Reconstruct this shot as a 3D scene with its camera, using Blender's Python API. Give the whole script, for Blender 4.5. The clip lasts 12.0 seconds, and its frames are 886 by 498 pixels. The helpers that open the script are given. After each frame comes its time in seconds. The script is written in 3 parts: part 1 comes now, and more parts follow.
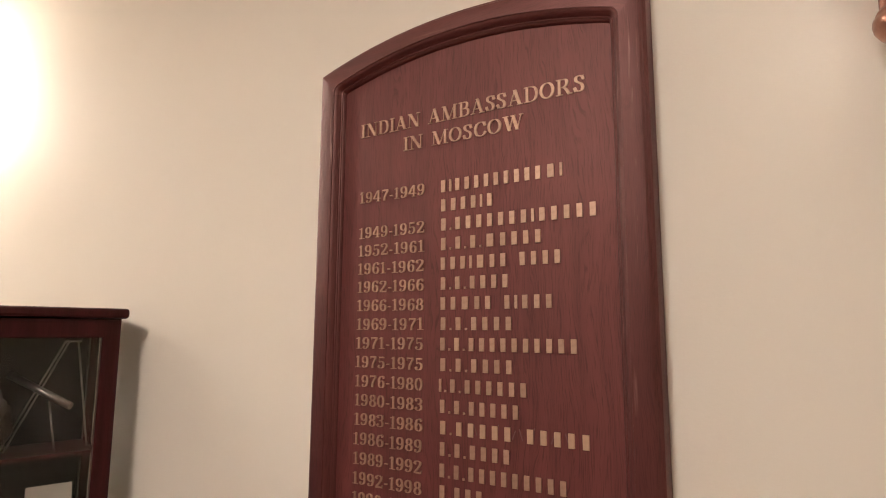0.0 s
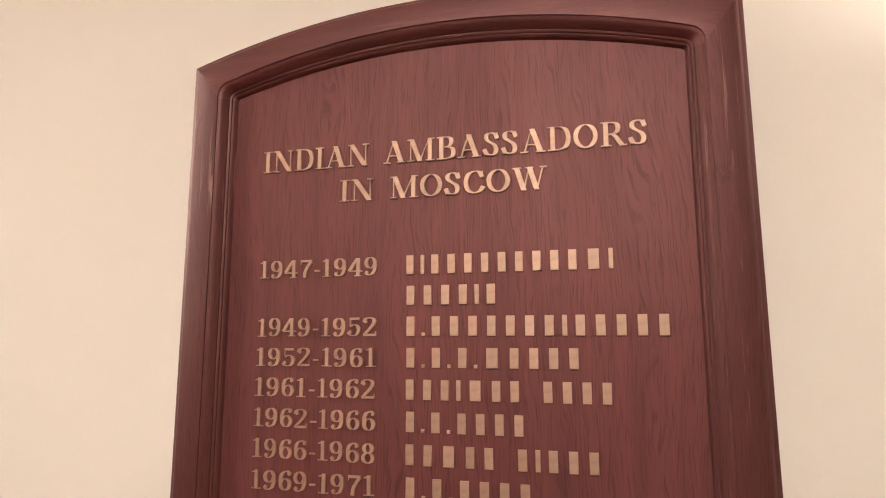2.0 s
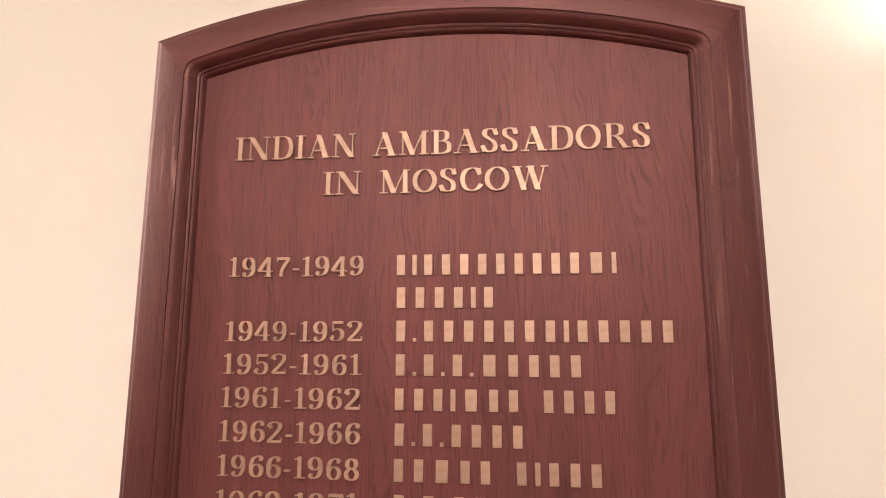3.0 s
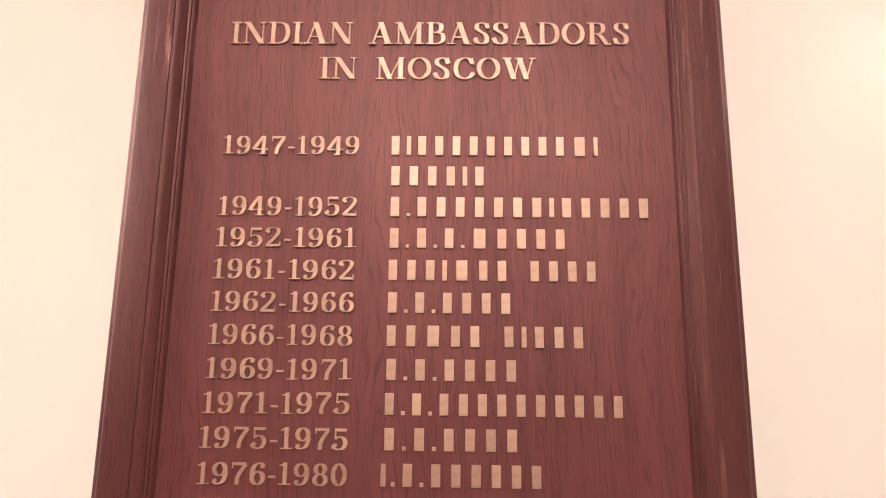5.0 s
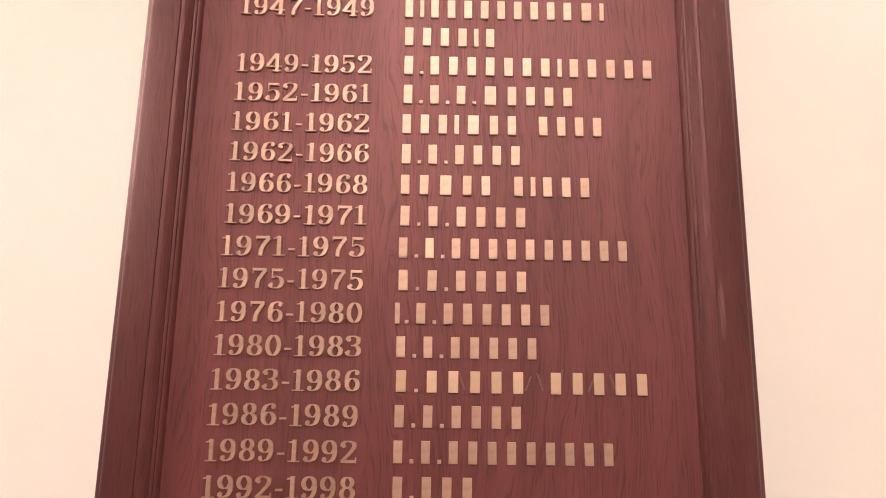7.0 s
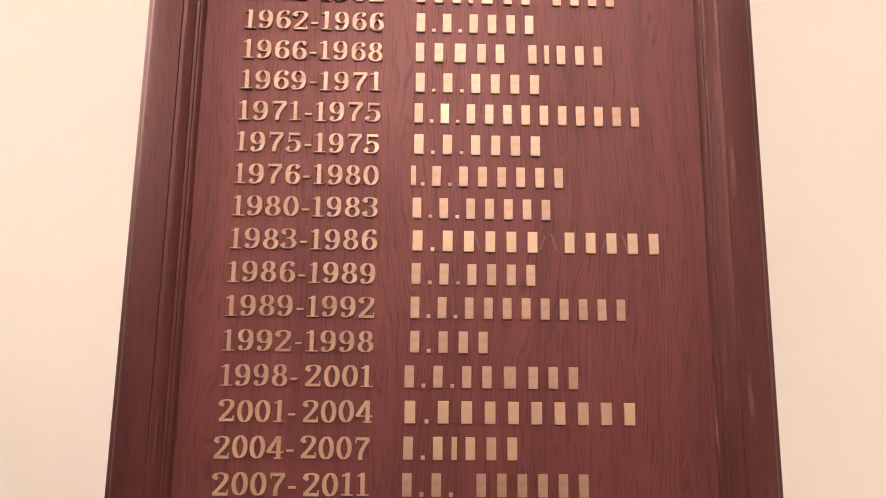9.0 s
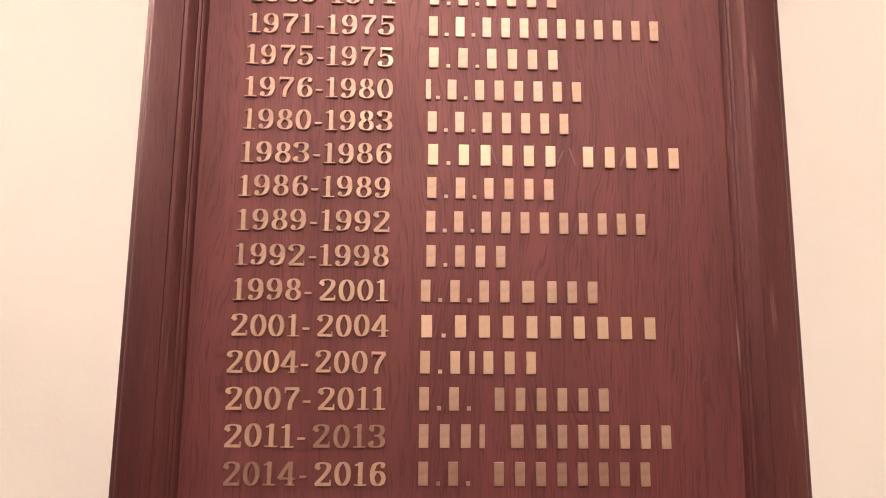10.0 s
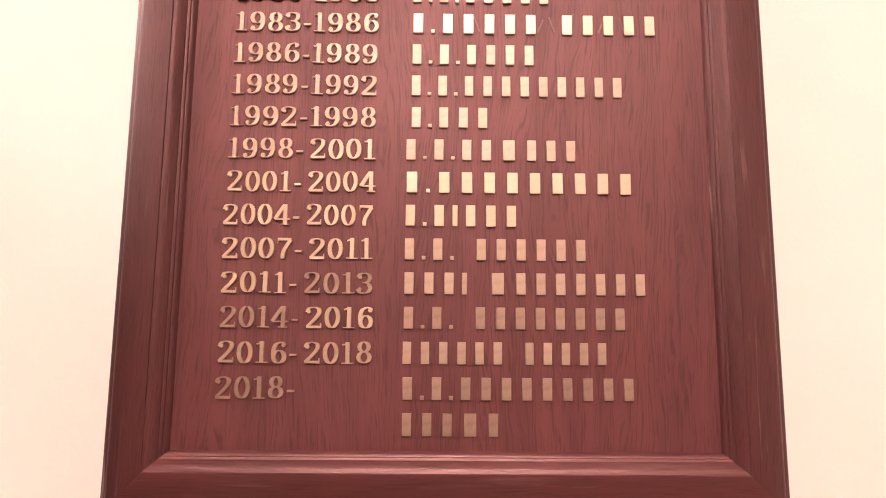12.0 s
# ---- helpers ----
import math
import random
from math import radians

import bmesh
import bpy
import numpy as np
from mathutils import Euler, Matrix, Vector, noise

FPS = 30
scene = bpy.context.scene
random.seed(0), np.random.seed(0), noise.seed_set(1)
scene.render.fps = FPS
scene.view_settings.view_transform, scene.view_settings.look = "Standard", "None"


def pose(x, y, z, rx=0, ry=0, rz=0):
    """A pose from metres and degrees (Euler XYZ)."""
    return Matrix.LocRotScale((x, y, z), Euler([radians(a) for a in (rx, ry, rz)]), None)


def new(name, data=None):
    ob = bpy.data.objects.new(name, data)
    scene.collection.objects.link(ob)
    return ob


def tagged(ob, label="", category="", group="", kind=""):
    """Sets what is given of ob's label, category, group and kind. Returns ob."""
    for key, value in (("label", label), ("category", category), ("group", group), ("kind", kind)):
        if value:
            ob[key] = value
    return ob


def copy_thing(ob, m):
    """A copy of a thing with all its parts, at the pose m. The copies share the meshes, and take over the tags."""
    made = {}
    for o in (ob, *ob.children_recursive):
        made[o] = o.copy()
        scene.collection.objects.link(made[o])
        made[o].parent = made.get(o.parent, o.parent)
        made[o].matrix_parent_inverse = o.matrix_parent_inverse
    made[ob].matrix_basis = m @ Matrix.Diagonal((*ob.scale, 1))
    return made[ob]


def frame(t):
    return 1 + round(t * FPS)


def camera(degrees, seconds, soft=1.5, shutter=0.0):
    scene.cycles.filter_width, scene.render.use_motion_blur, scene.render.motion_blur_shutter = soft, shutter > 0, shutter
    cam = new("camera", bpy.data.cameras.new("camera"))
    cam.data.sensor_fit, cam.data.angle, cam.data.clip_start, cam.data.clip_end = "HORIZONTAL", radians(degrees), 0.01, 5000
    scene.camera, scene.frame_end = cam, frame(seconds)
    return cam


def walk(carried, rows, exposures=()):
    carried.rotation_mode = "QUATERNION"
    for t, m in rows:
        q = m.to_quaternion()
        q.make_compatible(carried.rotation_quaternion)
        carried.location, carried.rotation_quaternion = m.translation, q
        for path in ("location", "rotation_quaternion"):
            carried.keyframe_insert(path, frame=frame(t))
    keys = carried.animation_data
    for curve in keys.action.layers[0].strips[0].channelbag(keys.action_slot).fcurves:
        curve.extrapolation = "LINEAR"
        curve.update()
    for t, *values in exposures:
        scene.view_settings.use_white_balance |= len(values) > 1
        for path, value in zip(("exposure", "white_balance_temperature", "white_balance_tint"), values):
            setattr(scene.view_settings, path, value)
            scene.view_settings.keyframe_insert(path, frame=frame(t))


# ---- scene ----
cam = camera(73.5, 12.0, soft=1.0)
PATH = [
    (0.0, 0.6802, -1.1679, 1.5533, 97.911, -0.305, 32.127),
    (0.5, 0.5344, -1.0573, 1.6227, 97.862, 0.126, 27.644),
    (1.0, 0.4171, -0.9523, 1.6946, 97.732, 0.183, 23.542),
    (1.5, 0.3141, -0.9047, 1.7453, 98.103, 0.179, 19.274),
    (2.0, 0.2185, -0.8571, 1.7881, 98.400, 0.120, 14.525),
    (2.5, 0.1498, -0.8309, 1.8021, 98.726, -0.036, 10.212),
    (4.5, 0.0416, -0.8168, 1.6380, 100.162, -0.641, 1.452),
    (5.0, 0.0302, -0.8374, 1.5943, 99.956, -0.657, 0.817),
    (5.5, 0.0170, -0.8402, 1.5476, 99.980, -0.758, 0.104),
    (6.0, 0.0053, -0.8404, 1.4887, 99.976, -0.722, -0.453),
    (6.5, 0.0002, -0.8358, 1.4355, 99.993, -0.775, -0.701),
    (7.0, -0.0057, -0.8318, 1.3786, 99.873, -0.863, -0.664),
    (9.0, -0.0329, -0.8165, 1.2064, 98.401, -0.712, -1.193),
    (9.5, -0.0525, -0.7988, 1.1594, 98.125, -0.637, -1.382),
    (10.0, -0.0588, -0.7842, 1.1022, 97.712, -0.539, -1.564),
    (10.5, -0.0642, -0.7842, 1.0540, 97.559, -0.511, -1.709),
    (11.0, -0.0671, -0.7893, 1.0013, 97.549, -0.506, -1.746),
    (11.5, -0.0557, -0.8059, 0.9627, 97.226, -0.451, -1.453),
    (12.0, -0.0235, -0.8004, 0.9111, 97.271, -0.465, -0.648),
]
EXPOSURES = [(0.0, -0.18, 6650, 10), (1.0, -0.03, 6600, 10), (2.5, 0.34, 6420, 11), (4.5, 0.58, 6400, 17), (7.0, 0.60, 6400, 17), (9.0, 0.55, 6470, 14), (10.5, 0.74, 6480, 16), (12.0, 0.99, 6450, 19)]
walk(cam, [(t, pose(x, y, z, rx, ry, rz)) for t, x, y, z, rx, ry, rz in PATH], EXPOSURES)

# ---- light: a closed room, one ceiling light, one lit wall lamp ----
world = bpy.data.worlds.new("world")
world.use_nodes = True
world.node_tree.nodes["Background"].inputs[0].default_value = (1.0, 0.85, 0.7, 1)
world.node_tree.nodes["Background"].inputs[1].default_value = 0.02
scene.world = world
CEILING_GLOW, LAMP_GLOW, LOW_GLOW = 54.0, 120.0, 65.0


# ---- materials ----
def material(name):
    m = bpy.data.materials.new(name)
    m.use_nodes = True
    nt = m.node_tree
    return m, nt, nt.nodes["Principled BSDF"]


def add(nt, kind, **inputs):
    n = nt.nodes.new(kind)
    for key, value in inputs.items():
        n.inputs[key.replace("_", " ")].default_value = value
    return n


def ramp(nt, source, stops):
    r = nt.nodes.new("ShaderNodeValToRGB")
    while len(r.color_ramp.elements) < len(stops):
        r.color_ramp.elements.new(0.5)
    for e, (at, colour) in zip(r.color_ramp.elements, stops):
        e.position, e.color = at, (*colour, 1) if len(colour) == 3 else colour
    nt.links.new(source, r.inputs[0])
    return r.outputs[0]


def mix(nt, kind, factor, a, b):
    n = nt.nodes.new("ShaderNodeMix")
    n.data_type, n.blend_type = "RGBA", kind
    for socket, value in ((n.inputs[0], factor), (n.inputs[6], a), (n.inputs[7], b)):
        if isinstance(value, (int, float)):
            socket.default_value = value
        elif isinstance(value, tuple):
            socket.default_value = (*value, 1)
        else:
            nt.links.new(value, socket)
    return n.outputs[2]


def coords(nt, scale, where="Object"):
    tc, mp = nt.nodes.new("ShaderNodeTexCoord"), nt.nodes.new("ShaderNodeMapping")
    mp.inputs["Scale"].default_value = scale
    nt.links.new(tc.outputs[where], mp.inputs[0])
    return mp.outputs[0]


def noise_tex(nt, vector, scale, detail=4.0, distortion=0.0, rough=0.5):
    n = add(nt, "ShaderNodeTexNoise", Scale=scale, Detail=detail, Distortion=distortion, Roughness=rough)
    nt.links.new(vector, n.inputs["Vector"])
    return n.outputs["Fac"]


def bump(nt, p, height, strength, distance):
    b = add(nt, "ShaderNodeBump", Strength=strength, Distance=distance)
    nt.links.new(height, b.inputs["Height"])
    nt.links.new(b.outputs[0], p.inputs["Normal"])


def plaster(name, colour, dark):
    m, nt, p = material(name)
    big = noise_tex(nt, coords(nt, (1, 1, 1)), 1.3, 3)
    nt.links.new(ramp(nt, big, [(0.3, dark), (0.7, colour)]), p.inputs["Base Color"])
    fine = noise_tex(nt, coords(nt, (1, 1, 1)), 160, 3)
    bump(nt, p, fine, 0.12, 0.002)
    p.inputs["Roughness"].default_value = 0.75
    return m


def wood(name, tones, axis="z", gloss=0.36, pores=0.75, worn=0.0, knot=None, sheen=0.9):
    """Stained open-grain wood: bands along the axis, dark pores, worn pale scuffs."""
    m, nt, p = material(name)
    s = {"z": (1, 1, 0.045), "x": (0.045, 1, 1), "y": (1, 0.045, 1)}[axis]
    long = coords(nt, s)
    run = 0 if axis != "x" else 2
    sway = noise_tex(nt, coords(nt, tuple(a + 0.12 for a in s)), 7.0, 2)
    ripple = noise_tex(nt, coords(nt, tuple(a + 0.2 for a in s)), 60.0, 1)
    v = long
    for wander, amount in ((sway, 0.13), (ripple, 0.009)):
        spread = nt.nodes.new("ShaderNodeCombineXYZ")
        nt.links.new(wander, spread.inputs[run])
        warped = nt.nodes.new("ShaderNodeVectorMath")
        warped.operation = "MULTIPLY_ADD"
        warped.inputs[1].default_value = (amount, amount, amount)
        nt.links.new(spread.outputs[0], warped.inputs[0])
        nt.links.new(v, warped.inputs[2])
        v = warped.outputs[0]
    bands = noise_tex(nt, v, 34, 3, 0.2)
    drawn = nt.nodes.new("ShaderNodeVectorMath")
    drawn.operation = "MULTIPLY"
    drawn.inputs[1].default_value = tuple(0.85 if a < 0.1 else 1.0 for a in s)
    nt.links.new(v, drawn.inputs[0])
    fine = noise_tex(nt, drawn.outputs[0], 500, 3, 0.0, 0.6)
    cloud = noise_tex(nt, coords(nt, (1, 1, 0.6)), 5, 3)
    base = ramp(nt, bands, [(0.28, tones[0]), (0.5, tones[1]), (0.72, tones[2])])
    base = mix(nt, "MULTIPLY", 0.55, base, ramp(nt, cloud, [(0.3, (0.66, 0.65, 0.67)), (0.68, (1, 1, 1))]))
    pore = ramp(nt, fine, [(0.34, (0.45, 0.37, 0.37)), (0.50, (0.95, 0.94, 0.94)), (0.68, (1.0, 1.0, 1.0))])
    base = mix(nt, "MULTIPLY", pores, base, pore)
    if worn:
        scuff = noise_tex(nt, coords(nt, tuple(1.6 * a for a in s)), 60, 5, 0.6, 0.65)
        patch = noise_tex(nt, coords(nt, (1, 1, 0.5)), 7, 2)
        scuff = mix(nt, "MULTIPLY", 1.0, ramp(nt, scuff, [(0.57, (0, 0, 0)), (0.68, (1, 1, 1))]), ramp(nt, patch, [(0.5, (0, 0, 0)), (0.62, (1, 1, 1))]))
        base = mix(nt, "MIX", mix(nt, "MULTIPLY", 1.0, scuff, (worn, worn, worn)), base, (0.36, 0.2, 0.17))
    if knot:
        tc, away = nt.nodes.new("ShaderNodeTexCoord"), nt.nodes.new("ShaderNodeVectorMath")
        away.operation = "DISTANCE"
        away.inputs[1].default_value = knot
        nt.links.new(tc.outputs["Object"], away.inputs[0])
        rings = nt.nodes.new("ShaderNodeMath")
        rings.operation = "MULTIPLY_ADD"
        rings.inputs[1].default_value = 30.0
        nt.links.new(away.outputs["Value"], rings.inputs[0])
        nt.links.new(noise_tex(nt, coords(nt, (1, 1, 1)), 130, 2), rings.inputs[2])
        eye = ramp(nt, rings.outputs[0], [(0.5, (0.5, 0.42, 0.42)), (0.62, (1.25, 1.2, 1.2)), (0.74, (0.62, 0.55, 0.55)), (0.9, (1, 1, 1))])
        base = mix(nt, "MULTIPLY", 1.0, base, eye)
    nt.links.new(base, p.inputs["Base Color"])
    nt.links.new(ramp(nt, cloud, [(0.3, (gloss + 0.1,) * 3), (0.7, (gloss,) * 3)]), p.inputs["Roughness"])
    p.inputs["IOR"].default_value = 1.6
    p.inputs["Specular IOR Level"].default_value = sheen
    p.inputs["Specular Tint"].default_value = (1.0, 0.56, 0.52, 1)
    bump(nt, p, fine, 0.5, 0.0007)
    return m


def metal(name, colour, rough, spots=0.3, shine=1.0):
    m, nt, p = material(name)
    stain = noise_tex(nt, coords(nt, (1, 1, 1)), 90, 4)
    info = nt.nodes.new("ShaderNodeObjectInfo")
    tone = ramp(nt, info.outputs["Random"], [(0.0, (0.86, 0.85, 0.84)), (1.0, (1, 1, 1))])
    c = mix(nt, "MULTIPLY", spots, colour, ramp(nt, stain, [(0.35, (0.55, 0.5, 0.46)), (0.6, (1, 1, 1))]))
    nt.links.new(mix(nt, "MULTIPLY", 1.0, c, tone), p.inputs["Base Color"])
    p.inputs["Metallic"].default_value = shine
    p.inputs["Roughness"].default_value = rough
    bump(nt, p, stain, 0.15, 0.0005)
    return m


def glow(name, colour, strength):
    m, nt, p = material(name)
    p.inputs["Base Color"].default_value = (0.85, 0.82, 0.76, 1)
    p.inputs["Emission Color"].default_value = (*colour, 1)
    p.inputs["Emission Strength"].default_value = strength
    return m


def glass(name):
    m, nt, p = material(name)
    p.inputs["Base Color"].default_value = (0.86, 0.85, 0.82, 1)
    p.inputs["Transmission Weight"].default_value = 1.0
    p.inputs["Roughness"].default_value = 0.02
    p.inputs["IOR"].default_value = 1.3
    return m


def painted(name, colour, rough=0.5):
    m, nt, p = material(name)
    n = noise_tex(nt, coords(nt, (1, 1, 1)), 30, 4)
    nt.links.new(mix(nt, "MULTIPLY", 0.4, colour, ramp(nt, n, [(0.3, (0.7, 0.7, 0.7)), (0.7, (1, 1, 1))])), p.inputs["Base Color"])
    p.inputs["Roughness"].default_value = rough
    return m


CREAM = plaster("cream_paint", (0.87, 0.81, 0.715), (0.84, 0.78, 0.685))
WHITE = plaster("ceiling_paint", (0.82, 0.79, 0.73), (0.78, 0.75, 0.69))
PARQUET = wood("floor_wood", [(0.09, 0.045, 0.025), (0.13, 0.065, 0.035), (0.17, 0.09, 0.05)], "x", 0.4, sheen=0.3)
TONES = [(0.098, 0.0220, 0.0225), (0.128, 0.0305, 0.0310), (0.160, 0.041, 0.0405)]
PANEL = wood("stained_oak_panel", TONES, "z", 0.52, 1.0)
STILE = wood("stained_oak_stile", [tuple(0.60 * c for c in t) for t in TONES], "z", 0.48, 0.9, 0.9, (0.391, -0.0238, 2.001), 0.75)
RAIL = wood("stained_oak_rail", [tuple(0.78 * c for c in t) for t in TONES], "x", 0.42, 0.75, 0.25)
DARK = wood("dark_mahogany", [(0.020, 0.005, 0.005), (0.035, 0.008, 0.009), (0.05, 0.010, 0.012)], "z", 0.35, 0.5, sheen=0.25)
GOLD = metal("aged_gold", (0.635, 0.435, 0.325), 0.56, 0.3, 0.85)
BRIGHT = metal("new_gold", (0.75, 0.54, 0.38), 0.53, 0.15, 0.8)
DULL = metal("dull_bronze", (0.52, 0.335, 0.25), 0.54, 0.4, 0.8)
COPPER = metal("copper", (0.38, 0.20, 0.15), 0.34)
STEEL = metal("steel", (0.42, 0.40, 0.38), 0.35)
GLASS = glass("clear_glass")
CEIL_GLOW = glow("diffuser_glow", (1.0, 0.885, 0.80), CEILING_GLOW)
LAMP_SHADE = glow("lamp_glow", (1.0, 0.89, 0.80), LAMP_GLOW)
LOW_SHADE = glow("low_lamp_glow", (1.0, 0.89, 0.80), LOW_GLOW)
BLACK = painted("black_felt", (0.010, 0.008, 0.008), 0.9)
# brown chosen dark so the wall opposite the board mirrors dimly in it
DUSK = painted("dim_reflection_brown", (0.16, 0.115, 0.085), 0.7)
PAPER = painted("off_white_card", (0.6, 0.55, 0.48), 0.7)
SACK = painted("brown_cloth", (0.045, 0.030, 0.022), 0.85)
CLAY = painted("grey_brown_ceramic", (0.022, 0.016, 0.013), 0.5)


# ---- helpers for meshes ----
def part(name, bm, mat, parent=None, label=""):
    me = bpy.data.meshes.new(name)
    bm.normal_update()
    bm.to_mesh(me)
    bm.free()
    me.materials.append(mat)
    ob = new(name, me)
    if parent:
        ob.parent = parent
    if label:
        tagged(ob, label)
    return ob


def empty(name, m, label, category, group=""):
    ob = new(name)
    ob.empty_display_size = 0.1
    ob.matrix_world = m
    return tagged(ob, label, category, group)


def box(bm, x0, x1, y0, y1, z0, z1, bevel=0.0):
    made = bmesh.ops.create_cube(bm, size=1.0)["verts"]
    for v in made:
        v.co = Vector((x0 + (v.co.x + 0.5) * (x1 - x0), y0 + (v.co.y + 0.5) * (y1 - y0), z0 + (v.co.z + 0.5) * (z1 - z0)))
    if bevel:
        edges = list({e for v in made for e in v.link_edges})
        bmesh.ops.bevel(bm, geom=edges, offset=bevel, segments=2, profile=0.5, affect="EDGES")
    return bm


def boxed(*a, **k):
    return box(bmesh.new(), *a, **k)


def lathe(profile, steps=32, flutes=0, depth=0.0):
    """A turned body: profile of (radius, height), with shallow flutes where asked."""
    bm = bmesh.new()
    rings = []
    for r, z in profile:
        ring = []
        for i in range(steps):
            a = 2 * math.pi * i / steps
            rr = r * (1 + depth * math.cos(flutes * a)) if flutes else r
            ring.append(bm.verts.new((rr * math.cos(a), rr * math.sin(a), z)))
        rings.append(ring)
    for lo, hi in zip(rings, rings[1:]):
        for i in range(steps):
            j = (i + 1) % steps
            f = bm.faces.new((lo[i], lo[j], hi[j], hi[i]))
            f.smooth = True
    bmesh.ops.remove_doubles(bm, verts=bm.verts, dist=1e-5)
    return bm


def tube(a, b, r, wall=0.0, steps=14):
    """A round rod from a to b; wall above zero leaves it hollow."""
    a, b = Vector(a), Vector(b)
    n = (b - a).length
    prof = [(0, 0), (r, 0), (r, n), (0, n)] if not wall else [(r, 0), (r, n), (r - wall, n), (r - wall, 0), (r, 0)]
    bm = lathe(prof, steps)
    bm.transform(Matrix.Translation(a) @ (b - a).to_track_quat("Z", "Y").to_matrix().to_4x4())
    return bm


# ---- the room ----
WALL = 0.03
X0, X1, Y0, TOP = -4.2, 3.2, -4.0, 3.3


def structure(name, mat, dims, label, category):
    return tagged(part(name, boxed(*dims), mat), label, category, "", "structure")


structure("floor", PARQUET, (X0 - 0.2, X1 + 0.2, Y0 - 0.2, WALL + 0.2, -0.1, 0.0), "dark brown wooden floor of the room", "floor")
structure("wall_north", CREAM, (X0 - 0.2, X1 + 0.2, WALL, WALL + 0.2, 0.0, TOP), "smooth cream painted wall behind the honours board", "wall")
# the south wall is never seen; its dark colour shapes the board's reflections
structure("wall_south", DUSK, (X0 - 0.2, X1 + 0.2, Y0 - 0.2, Y0, 0.0, TOP), "plain unseen wall, dark brown to dim reflections in the board", "wall")
structure("wall_west", CREAM, (X0 - 0.2, X0, Y0, WALL, 0.0, TOP), "plain cream painted wall", "wall")
structure("wall_east", CREAM, (X1, X1 + 0.2, Y0, WALL, 0.0, TOP), "plain cream painted wall", "wall")
structure("ceiling", WHITE, (X0 - 0.2, X1 + 0.2, Y0 - 0.2, WALL + 0.2, TOP, TOP + 0.1), "plain white ceiling", "ceiling")

ceiling_light = empty("ceiling_light", pose(0.05, -2.7, TOP), "flat warm white ceiling light with a pale frame", "light", "ceiling lights")
bm = bmesh.new()
for dims in ((-0.5, 0.5, -0.45, -0.4), (-0.5, 0.5, 0.4, 0.45), (-0.5, -0.45, -0.4, 0.4), (0.45, 0.5, -0.4, 0.4)):
    box(bm, *dims, -0.05, 0.0, 0.004)
part("frame", bm, WHITE, ceiling_light)
part("diffuser", boxed(-0.45, 0.45, -0.4, 0.4, -0.035, -0.02), CEIL_GLOW, ceiling_light, "glowing frosted diffuser")
copy_thing(ceiling_light, pose(-3.6, -1.4, TOP) @ Matrix.Scale(0.7, 4))

# ---- the honours board ----
CX = -0.0075
board = empty("honours_board", pose(CX, 0, 0), "tall arched red-brown oak honours board with raised gold lettering", "honours board")
LEVELS = [(0.4385, 2.322, 0.0680), (0.382, 2.2706, 0.062), (0.361, 2.2455, 0.051)]
BOTTOMS = [0.669, 0.727, 0.747]


def along(w):
    """Arch top, rise and foot of the frame outline of half width w."""
    (w0, t0, s0), (w1, t1, s1), (w2, t2, s2) = LEVELS
    if w > w1:
        k = (w0 - w) / (w0 - w1)
        return t0 + k * (t1 - t0), s0 + k * (s1 - s0), BOTTOMS[0] + k * (BOTTOMS[1] - BOTTOMS[0])
    k = (w1 - w) / (w1 - w2)
    return t1 + k * (t2 - t1), s1 + k * (s2 - s1), BOTTOMS[1] + k * (BOTTOMS[2] - BOTTOMS[1])


def fillet(w):
    """How far the rounded inner corner reaches along arch and stile."""
    return 0.0004 + 0.020 * max(0.0, min(1.0, (0.404 - w) / 0.020, (w - 0.356) / 0.028))


def arch(w, n=48, m=6):
    """The arched line of half width w, rounded into the stiles at both ends."""
    top, rise, _ = along(w)
    r = (w * w + rise * rise) / (2 * rise)
    half = math.asin(w / r)
    cut = fillet(w)
    swing = half - cut / r
    line = [(r * math.sin(swing * (1 - 2 * i / n)), top - r + r * math.cos(swing * (1 - 2 * i / n))) for i in range(n + 1)]
    ends = []
    for side in (1, -1):
        a, c, b = line[0 if side > 0 else -1], (side * w, top - rise), (side * w, top - rise - cut)
        ends.append([tuple((1 - k) ** 2 * a[j] + 2 * k * (1 - k) * c[j] + k * k * b[j] for j in (0, 1)) for k in (i / m for i in range(1, m + 1))])
    return ends[0][::-1] + line + ends[1]


PROFILE = [(0.4385, 0.0295), (0.4385, -0.0100), (0.4375, -0.0140), (0.4345, -0.0165), (0.4310, -0.0177), (0.4290, -0.0200), (0.4270, -0.0225), (0.4240, -0.0238),
           (0.3852, -0.0238), (0.3846, -0.0218), (0.3836, -0.0212), (0.3815, -0.0206), (0.3785, -0.0186), (0.3755, -0.0152), (0.3730, -0.0118),
           (0.3718, -0.0102), (0.3712, -0.0084), (0.3698, -0.0080), (0.3680, -0.0068), (0.3673, -0.0048), (0.3660, -0.0044), (0.3638, -0.0024), (0.3622, 0.0010), (0.3610, 0.0048)]


def sweep(name, mat, line):
    """One member of the frame: the moulding drawn along line(w), mitred at its ends."""
    bm = bmesh.new()
    rows = []
    for w, y in PROFILE:
        rows.append([bm.verts.new((x, y, z)) for x, z in line(w)])
    for a, b in zip(rows, rows[1:]):
        for i in range(len(a) - 1):
            bm.faces.new((a[i], a[i + 1], b[i + 1], b[i]))
    bmesh.ops.recalc_face_normals(bm, faces=bm.faces)
    if sum(f.normal.y for f in bm.faces) > 0:
        bmesh.ops.reverse_faces(bm, faces=bm.faces)
    for f in bm.faces:
        f.smooth = True
    member = part(name, bm, mat, board)
    member.data.set_sharp_from_angle(angle=radians(28))
    return member


